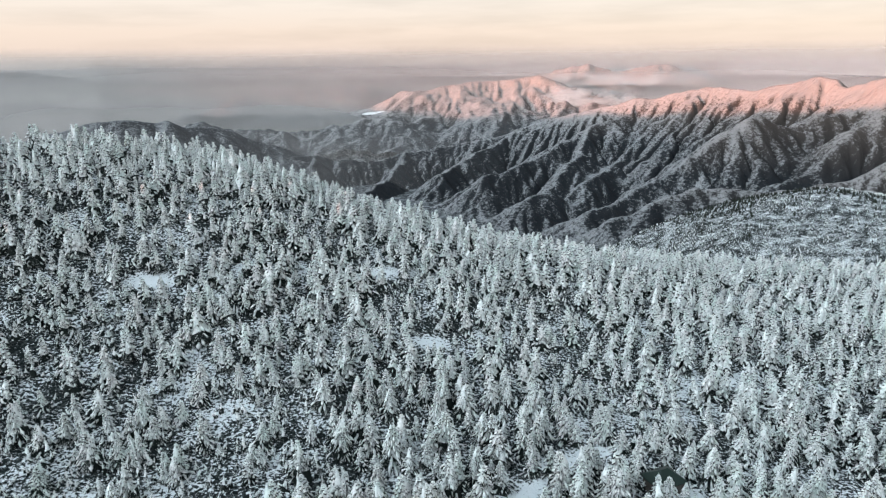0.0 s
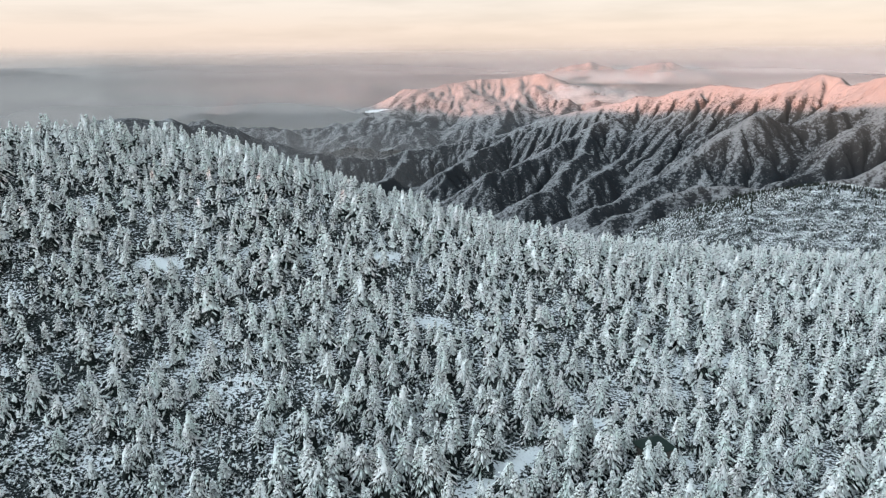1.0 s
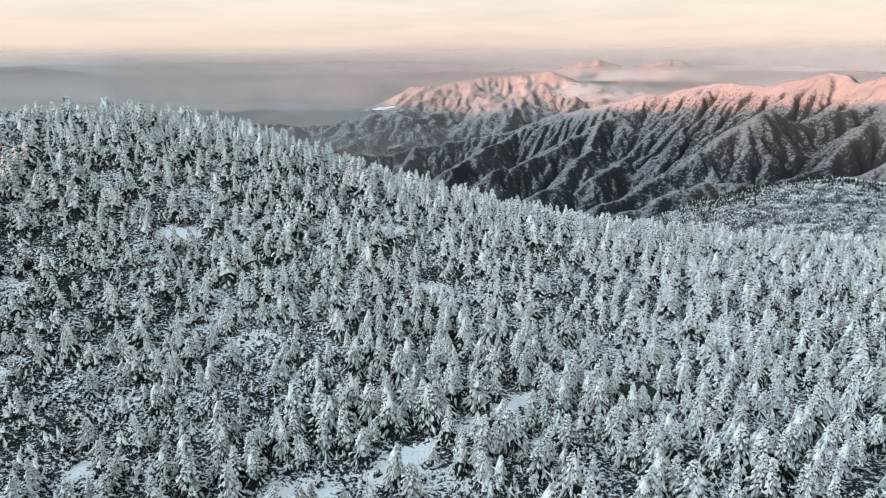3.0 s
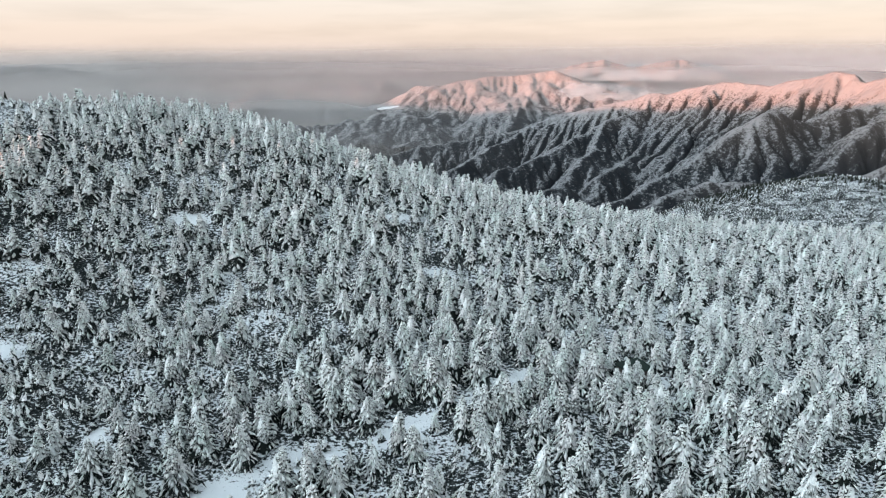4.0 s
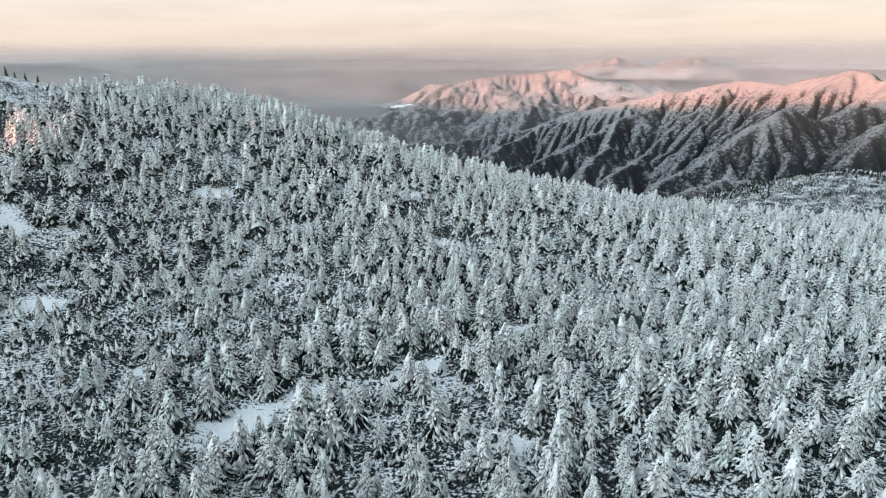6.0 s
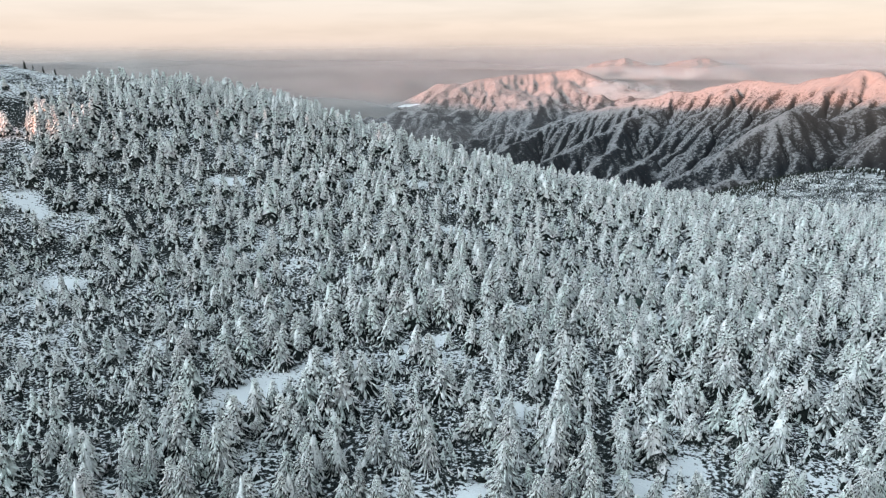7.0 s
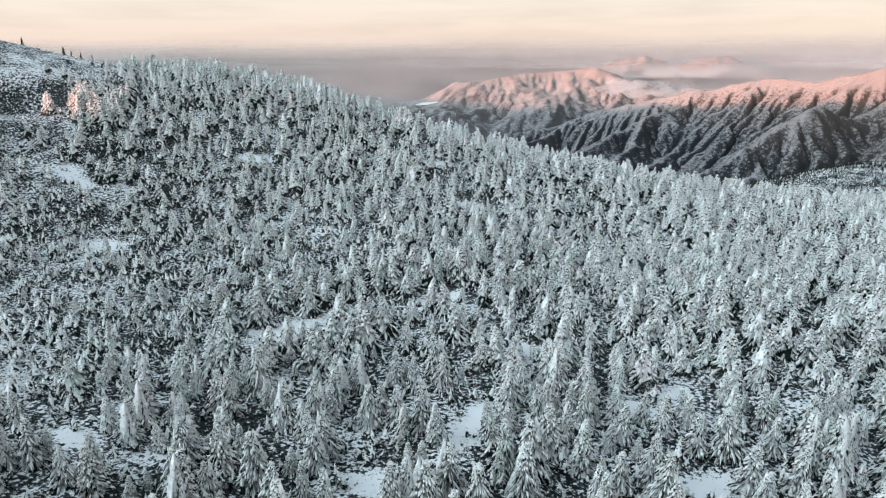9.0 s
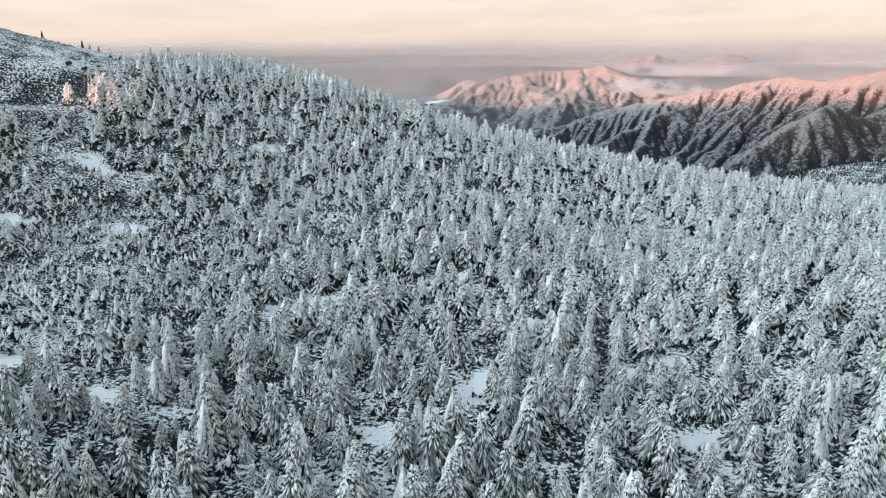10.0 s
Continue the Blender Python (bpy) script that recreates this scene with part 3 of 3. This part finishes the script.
def fir_branches(rng, count, wide=0.27, width=0.026, low=0.03, bare_shaded=0.50):
    """Boughs of a fir of height 1 in uneven whorls: flatter and longer below, steep and short round the frosted leader.
    Slot 1 marks dark boughs with little snow, more of them below; they also put the crown's shade into colour."""
    verts, faces, slots = [], [], []
    lean = np.array([rng.normal(0, 0.03), rng.normal(0, 0.03), 0])
    lop, turn = rng.uniform(0, 6.28), rng.uniform(0, 6.28)
    wave = rng.uniform(0, 6.28)
    for i in range(count):
        t = min(max((i + rng.uniform(-0.5, 0.5)) / count, 0.0), 1.0)
        h = low + (0.93 - low) * (1 - (1 - t) ** 1.45)
        a = turn + i * 2.39996 + rng.normal(0, 0.35)
        full = wide * ((1.0 - h) ** 0.9 * (1 + 0.12 * math.sin(wave + 26 * h)) + 0.03)
        reach = full * rng.uniform(0.74, 1.16) * (1 + 0.2 * math.cos(a - lop))
        out = np.array([math.cos(a), math.sin(a), 0.0])
        f0 = rng.uniform(0.12, 0.42)
        drop = rng.uniform(0.55, 1.0) + 0.55 * h
        w = width * rng.uniform(0.6, 1.4) * (0.72 + 0.32 * (1 - h))
        base = np.array([0, 0, h + 0.04 + 0.35 * reach * f0]) + lean * h + out * (reach * f0)
        before = len(faces)
        bough(verts, faces, base, out, reach * (1.08 - f0), w, drop, rng.uniform(0.0, 0.25))
        slots += [int(rng.uniform() < min(max(bare_shaded * (1 - 1.75 * h), 0.03), 0.8))] * (len(faces) - before)
    first, tip = len(verts), np.array([0, 0, 1.0]) + lean   # the leader, crusted with snow
    for k in range(3):
        verts.append(tip + np.array([0.010 * math.cos(turn + 2.1 * k), 0.010 * math.sin(turn + 2.1 * k), -0.09]))
    verts.append(tip + np.array([0.006, 0.004, 0.05]))
    faces += [(first, first + 1, first + 3), (first + 1, first + 2, first + 3), (first + 2, first, first + 3)]
    return np.array(verts), np.array(faces), np.array(slots + [0, 0, 0])


def fir_core(rng, sides, rings, wide=0.2):
    """The inner crown: a ragged cone with deep grooves that run down between the boughs."""
    verts, faces = [], []
    lop, lean = rng.uniform(0, 6.28), rng.normal(0, 0.02, 2)
    rib = np.where(np.arange(sides) % 2 == 0, 1.12, 0.70) * rng.uniform(0.85, 1.15, sides)
    step = rng.uniform(-0.25, 0.25, sides)
    for i in range(rings):
        t = i / rings
        for k in range(sides):
            a = 2 * math.pi * (k + step[k] + 0.35 * i) / sides
            w = (wide * (1 - t) ** 0.92 + 0.006) * rib[k] * rng.uniform(0.85, 1.15) * (1 + 0.15 * math.cos(a - lop))
            z = 0.97 * t + (rng.uniform(-0.01, 0.07) if i == 0 else rng.uniform(-0.6, 0.2) / rings if i == 1 else rng.uniform(-0.3, 0.3) / rings)
            verts.append((w * math.cos(a) + lean[0] * z, w * math.sin(a) + lean[1] * z, z))
    verts.append((lean[0], lean[1], 0.99))
    for i in range(rings - 1):
        for k in range(sides):
            a, b = i * sides + k, i * sides + (k + 1) % sides
            faces += [(a, b, b + sides), (a, b + sides, a + sides)]
    for k in range(sides):
        faces.append(((rings - 1) * sides + k, (rings - 1) * sides + (k + 1) % sides, len(verts) - 1))
    # slot 1 is the lowest band: little snow, and base shade given as colour
    faces = np.array(faces)
    return np.array(verts), faces, (faces.min(1) < sides).astype(int)


def fir_trunk(sides=7):
    verts, faces = [], []
    for z, w in ((-0.06, 0.026), (0.0, 0.024), (0.3, 0.017), (0.93, 0.004)):
        for k in range(sides):
            a = 2 * math.pi * k / sides
            verts.append((w * math.cos(a), w * math.sin(a), z))
    for i in range(3):
        for k in range(sides):
            a, b = i * sides + k, i * sides + (k + 1) % sides
            faces += [(a, b, b + sides), (a, b + sides, a + sides)]
    return np.array(verts), np.array(faces)


rng = np.random.default_rng(7)
def scatter(cell, y0, y1, keep):
    """Jittered points over the slope that the flight overlooks; keep gives the chance of each."""
    gx, gy = np.meshgrid(np.arange(-200, 200, cell), np.arange(y0, y1, cell))
    x = (gx + rng.uniform(-0.48, 0.48, gx.shape) * cell).ravel()
    y = (gy + rng.uniform(-0.48, 0.48, gx.shape) * cell).ravel()
    ok = (np.abs(x) < 0.74 * (y + 46) + 4) & (rng.uniform(0, 1, x.shape) < keep(x, y))
    return x[ok], y[ok]


def fir_chance(x, y):
    clump = vnoise(x / 11, y / 11, 77)
    return np.where(in_glade(x, y, 0.35), 0.0, np.clip(0.43 + 0.85 * clump, 0, 1) * (1 - 0.70 * np.minimum(scrubland(x, y), 1.3)) * (1 - hilltop(x, y)))


fx, fy = scatter(2.75, -16, 190, fir_chance)
over = (fy < 178 + 0.05 * fx) & ~((np.abs(fx * SIDE[0] + fy * SIDE[1] - BEAM_V) < 10) & (fx * math.sin(SUN_AZ) + fy * math.cos(SUN_AZ) > BEAM_U + 6))   # open heath, firs left out so that the sun comes in through the added gully
fx, fy = fx[over], fy[over]
size = (2.8 + 3.1 * rng.beta(1.7, 2.2, fx.shape)) * (1 + 0.12 * np.clip((fy - 50) / 60, 0, 1)) * (1 - 0.36 * scrubland(fx, fy)) * (0.86 + 0.28 * vnoise(fx / 25, fy / 25, 5))
size *= np.where(rng.uniform(0, 1, fx.shape) < 0.25, 0.58, 1.0)
HUT = (24.4, 64.6)
# tall firs: the sunlit group below the bald hilltop, those round the hut, the dark edge above the snow strip
for cx, cy, rx, ry, count, low, top in ((-84.0, 107.5, 5.5, 5.0, 24, 4.8, 7.0), (-93.5, 104.5, 1.4, 1.4, 3, 4.0, 5.2), (23.9, 61.3, 2.0, 0.5, 4, 3.2, 4.2), (20.4, 64, 0.8, 2.0, 3, 3.8, 4.8), (-8, 57.5, 9, 2.4, 14, 4.8, 6.4), (17, 63, 5, 2.4, 8, 4.6, 6.0)):
    a, q = rng.uniform(0, 2 * math.pi, count), np.sqrt(rng.uniform(0, 1, count))
    fx, fy, size = np.r_[fx, cx + rx * q * np.cos(a)], np.r_[fy, cy + ry * q * np.sin(a)], np.r_[size, rng.uniform(low, top, count)]
clear = np.hypot(fx - HUT[0], fy - HUT[1]) > 2.8
fx, fy, size = fx[clear], fy[clear], size[clear]
fz = ground_z(fx, fy) - 0.12
order = np.argsort(np.hypot(fx - 3, fy + 39))
fx, fy, fz, size = fx[order], fy[order], fz[order], size[order]
NEAR = 300

# the nearest firs, each a thing of its own
FIR_LABEL = "fir tree laden with snow and rime, on snowy ground"
tv, tf = fir_trunk()
trunk_mesh = mesh_from("trunk", tv, tf, [M_BARK])
variants = []
for i in range(9):
    vr = np.random.default_rng(100 + i)
    wide = (0.30, 0.35, 0.40)[i % 3]
    bv, bf, bs = fir_branches(vr, 340, wide, 0.0212)
    cv, cf, cs = fir_core(vr, 12, 5, wide * 0.54)
    fir = new("fir_tree")
    for name, me in (("trunk", trunk_mesh), ("inner_crown", mesh_from("inner_crown", cv, cf, [M_INNER])), ("outer_crown", mesh_from("outer_crown", bv, bf, [M_BRANCH, M_BARE_SHADED], bs))):
        part_ob = new(name, me)
        part_ob.parent = fir
    tagged(fir, FIR_LABEL, "fir tree", "snowy firs on the slope")
    variants.append(fir)
for i in range(NEAR):
    s = float(size[i])
    m = Matrix.Translation((fx[i], fy[i], fz[i])) @ pose(0, 0, 0, rng.normal(0, 2.0), rng.normal(0, 2.0), rng.uniform(0, 360)) @ Matrix.Diagonal((s * rng.uniform(0.88, 1.15), s * rng.uniform(0.88, 1.15), s, 1))
    if i < len(variants):
        variants[i].matrix_basis = m
    else:
        v = variants[int(rng.integers(len(variants)))]
        c = copy_thing(v, Matrix.Identity(4))
        c.matrix_basis = m
        if s > 4.6:
            tagged(c, "tall fir tree laden with snow and rime, on snowy ground", "fir tree", "snowy firs on the slope")
        elif s < 2.5:
            tagged(c, "low young fir tree thick with snow between taller firs", "fir tree", "snowy firs on the slope")


# a few dark firs on the skyline of the bald hilltop
vr = np.random.default_rng(150)
bv, bf, bs = fir_branches(vr, 60, 0.27, 0.035)
cv, cf, cs = fir_core(vr, 8, 3, 0.16)
dark_fir = tagged(new("fir_tree"), "small dark fir almost without snow on a bald hilltop", "fir tree", "dark firs on the hilltop")
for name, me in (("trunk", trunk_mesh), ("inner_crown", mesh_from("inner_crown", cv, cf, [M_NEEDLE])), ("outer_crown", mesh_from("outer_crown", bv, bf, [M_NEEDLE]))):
    part_ob = new(name, me)
    part_ob.parent = dark_fir
for i, (x, y, h) in enumerate(((-121, 137, 2.4), (-114, 143, 2.6), (-112.5, 144, 2.0), (-110.5, 145, 2.3), (-108, 146, 2.1))):
    m = pose(x, y, float(ground_z(x, y)) - 0.1, 0, 0, 70 * i) @ Matrix.Diagonal((h, h, h, 1))
    if i == 0:
        dark_fir.matrix_basis = m
    else:
        copy_thing(dark_fir, Matrix.Identity(4)).matrix_basis = m


def joined(name, label, protos, x, y, z, s, mats, category, squash=1.0):
    """Many plants as one object: each a turned and scaled copy of one of the prototypes."""
    all_v, all_f, all_s, start = [], [], [], 0
    for i in range(len(x)):
        v, f, slot = protos[int(rng.integers(len(protos)))]
        a = rng.uniform(0, 2 * math.pi)
        c, sn, k = math.cos(a), math.sin(a), float(s[i])
        wx, wy = k * rng.uniform(0.85, 1.2), k * rng.uniform(0.85, 1.2)
        tx, ty = rng.normal(0, 0.035, 2)
        p = np.empty_like(v)
        vx, vy = v[:, 0] * wx, v[:, 1] * wy
        p[:, 0], p[:, 1], p[:, 2] = vx * c - vy * sn + x[i] + tx * v[:, 2] * k, vx * sn + vy * c + y[i] + ty * v[:, 2] * k, v[:, 2] * k * squash + z[i]
        all_v.append(p)
        all_f.append(f + start)
        all_s.append(slot)
        start += len(v)
    me = mesh_from(name, np.vstack(all_v), np.vstack(all_f), mats, np.concatenate(all_s))
    return tagged(new(name, me), label, category, kind="stuff")


def fir_proto(seed, boughs, core_sides, core_rings, wide, width):
    vr = np.random.default_rng(seed)
    bv, bf, bs = fir_branches(vr, boughs, wide, width)
    cv, cf, cs = fir_core(vr, core_sides, core_rings, wide * 0.64)
    return np.vstack([bv, cv]), np.vstack([bf, cf + len(bv)]), np.r_[2 * bs, 1 + cs]


dist = np.hypot(fx - 3, fy + 39)
mid = np.arange(len(fx)) >= NEAR
far = mid & (dist > 125)
mid &= ~far
mid_protos = [fir_proto(200 + i, 114, 7, 3, (0.34, 0.39, 0.45)[i % 3], 0.033) for i in range(10)]
far_protos = [fir_proto(300 + i, 44, 6, 3, (0.34, 0.39, 0.45)[i % 3], 0.052) for i in range(10)]
joined("fir_forest", "dense forest of snow-laden firs covering the slope", mid_protos, fx[mid], fy[mid], fz[mid], size[mid], [M_BRANCH, M_CROWN, M_BARE_SHADED], "forest")
joined("fir_forest", "forest of snow-laden firs up to the ridge", far_protos, fx[far], fy[far], fz[far], size[far], [M_BRANCH, M_CROWN, M_BARE_SHADED], "forest")


def bush_proto(seed, count):
    """A low dwarf pine or young fir: a few short ragged crowns of unlike height, leaning apart, with a skirt of boughs."""
    vr = np.random.default_rng(seed)
    vs, fs, ss, start = [], [], [], 0
    for i in range(3):
        v, f, p = fir_branches(vr, count // 3, 0.50, 0.066, 0.0, 0.45)
        c, g, q = fir_core(vr, 5, 2, 0.27)
        k, off, tilt = vr.uniform(0.45, 1.0), np.append(vr.normal(0, 0.30, 2), 0), vr.normal(0, 0.25, 2)
        for w, h, slot in ((v, f, 2 * p), (c, g, 1 + q)):
            w = w * k + off
            w[:, 0], w[:, 1] = w[:, 0] + tilt[0] * w[:, 2], w[:, 1] + tilt[1] * w[:, 2]
            vs.append(w)
            fs.append(h + start)
            ss.append(slot)
            start += len(w)
    return np.vstack(vs), np.vstack(fs), np.concatenate(ss)


def bush_chance(x, y):
    share = np.clip(0.05 + 0.4 * vnoise(x / 6, y / 6, 91) + 0.75 * (1 - vnoise(x / 11, y / 11, 77)) + 0.75 * scrubland(x, y), 0, 1)
    # scrub thinned below the added gully to let the sun pass
    sunny = (np.abs(x * SIDE[0] + y * SIDE[1] - BEAM_V) < 10) & (x * math.sin(SUN_AZ) + y * math.cos(SUN_AZ) > BEAM_U + 6)
    return np.where(in_glade(x, y, -0.3) | sunny, 0.20, share)


bx, by = scatter(2.2, -16, 70, bush_chance)
bs = rng.uniform(0.9, 2.1, bx.shape) * (1 + 0.25 * scrubland(bx, by))
joined("dwarf_pine", "low snowy dwarf pine scrub between the firs", [bush_proto(400 + i, 30) for i in range(10)], bx, by, ground_z(bx, by) - 0.05, bs, [M_SCRUB, M_INNER, M_BARE_SHADED], "shrub", 1.0)
bx, by = scatter(2.8, 70, 190, bush_chance)
bs = rng.uniform(1.0, 2.3, bx.shape) * (1 + 0.25 * scrubland(bx, by)) * (1 - 0.72 * hilltop(bx, by))
joined("dwarf_pine", "low snowy scrub on the upper slope", [bush_proto(420 + i, 15) for i in range(10)], bx, by, ground_z(bx, by) - 0.05, bs, [M_SCRUB, M_INNER, M_BARE_SHADED], "shrub", 1.0)

# the wooded hill across the saddle
gx, gy = np.meshgrid(np.arange(60, 430, 3.5), np.arange(250, 720, 3.5))
hx, hy = (gx + rng.uniform(-1.5, 1.5, gx.shape)).ravel(), (gy + rng.uniform(-1.5, 1.5, gx.shape)).ravel()
bear, reach = np.degrees(np.arctan2(hx, hy)), np.hypot(hx, hy)
d, h, along = near_ridge(hx, hy, HILL)
on = (bear > 10) & (bear < 41) & (reach > 330) & (d < 150) & (rng.uniform(0, 1, hx.shape) < 0.45 + 0.9 * vnoise(hx / 18, hy / 18, 15))
hx, hy, d, along = hx[on], hy[on], d[on], along[on]
hz = ground_z(hx, hy) - 0.3
hs = rng.uniform(1.5, 3.3, hx.shape)
# firs without snow along the crest and its sheltered end
turned = np.degrees(np.arctan2(hx, hy))
bare = rng.uniform(0, 1, hx.shape) < np.where(turned < 25.5, np.exp(-(d / 60) ** 2) * 1.3, np.exp(-(d / 15) ** 2) * 1.05) + 0.06
hill_protos = [fir_proto(500 + i, 2, 5, 2, 0.36, 0.10) for i in range(8)]
joined("hill_forest", "pale frosted firs covering a rounded hill", hill_protos, hx[~bare], hy[~bare], hz[~bare], hs[~bare], [M_HILL_FIR, M_HILL_FIR, M_BARE_SHADED], "forest")
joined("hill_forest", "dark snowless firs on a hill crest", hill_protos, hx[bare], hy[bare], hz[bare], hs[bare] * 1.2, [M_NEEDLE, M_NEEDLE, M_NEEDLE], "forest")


def build_hut(x, y):
    """A small hut with a dark green hipped roof, half hidden among the firs."""
    hut = tagged(new("hut"), "small hut with dark green hipped roof among snowy firs", "hut")
    hut.matrix_basis = pose(x, y, float(ground_z(x, y)) - 0.1, 0, 0, 24)
    a, b = 1.65, 1.4
    bm = bmesh.new()
    for sx, sy, w, l in ((0, -b, 2 * a, 0.12), (0, b, 2 * a, 0.12), (-a, 0, 0.12, 2 * b - 0.14), (a, 0, 0.12, 2 * b - 0.14)):
        bmesh.ops.create_cube(bm, size=1, matrix=Matrix.Translation((sx, sy, 0.95)) @ Matrix.Diagonal((w, l, 1.9, 1)))
    me = bpy.data.meshes.new("wall")
    bm.to_mesh(me)
    me.materials.append(M_BARK)
    w = new("wall", me)
    w.parent = hut
    e, top, run, t = 0.32, 2.95, 0.45, 0.09
    v = [(-a - e, -b - e, 1.8), (a + e, -b - e, 1.8), (a + e, b + e, 1.8), (-a - e, b + e, 1.8), (-run, 0, top), (run, 0, top)]
    v += [(p[0], p[1], p[2] - t) for p in v]
    f = [(0, 1, 5, 4), (1, 2, 5), (2, 3, 4, 5), (3, 0, 4), (0, 6, 7, 1), (1, 7, 8, 2), (2, 8, 9, 3), (3, 9, 6, 0), (6, 10, 11, 7), (7, 11, 8), (8, 11, 10, 9), (9, 10, 6)]
    me = bpy.data.meshes.new("roof")
    me.from_pydata(v, [], f)
    k = Mat("green_sheet_roof", 0.55, 0.4)
    k.color(k.mix(k.noise(1.5, 4), (0.004, 0.014, 0.010), (0.010, 0.026, 0.019)))
    k.bump(k.noise(6.0, 3, 0.5, (1, 0.2, 1)), 0.4, 0.03)
    me.materials.append(k.m)
    r = tagged(new("roof", me), "dark green sheet roof")
    r.parent = hut
    return hut


build_hut(*HUT)
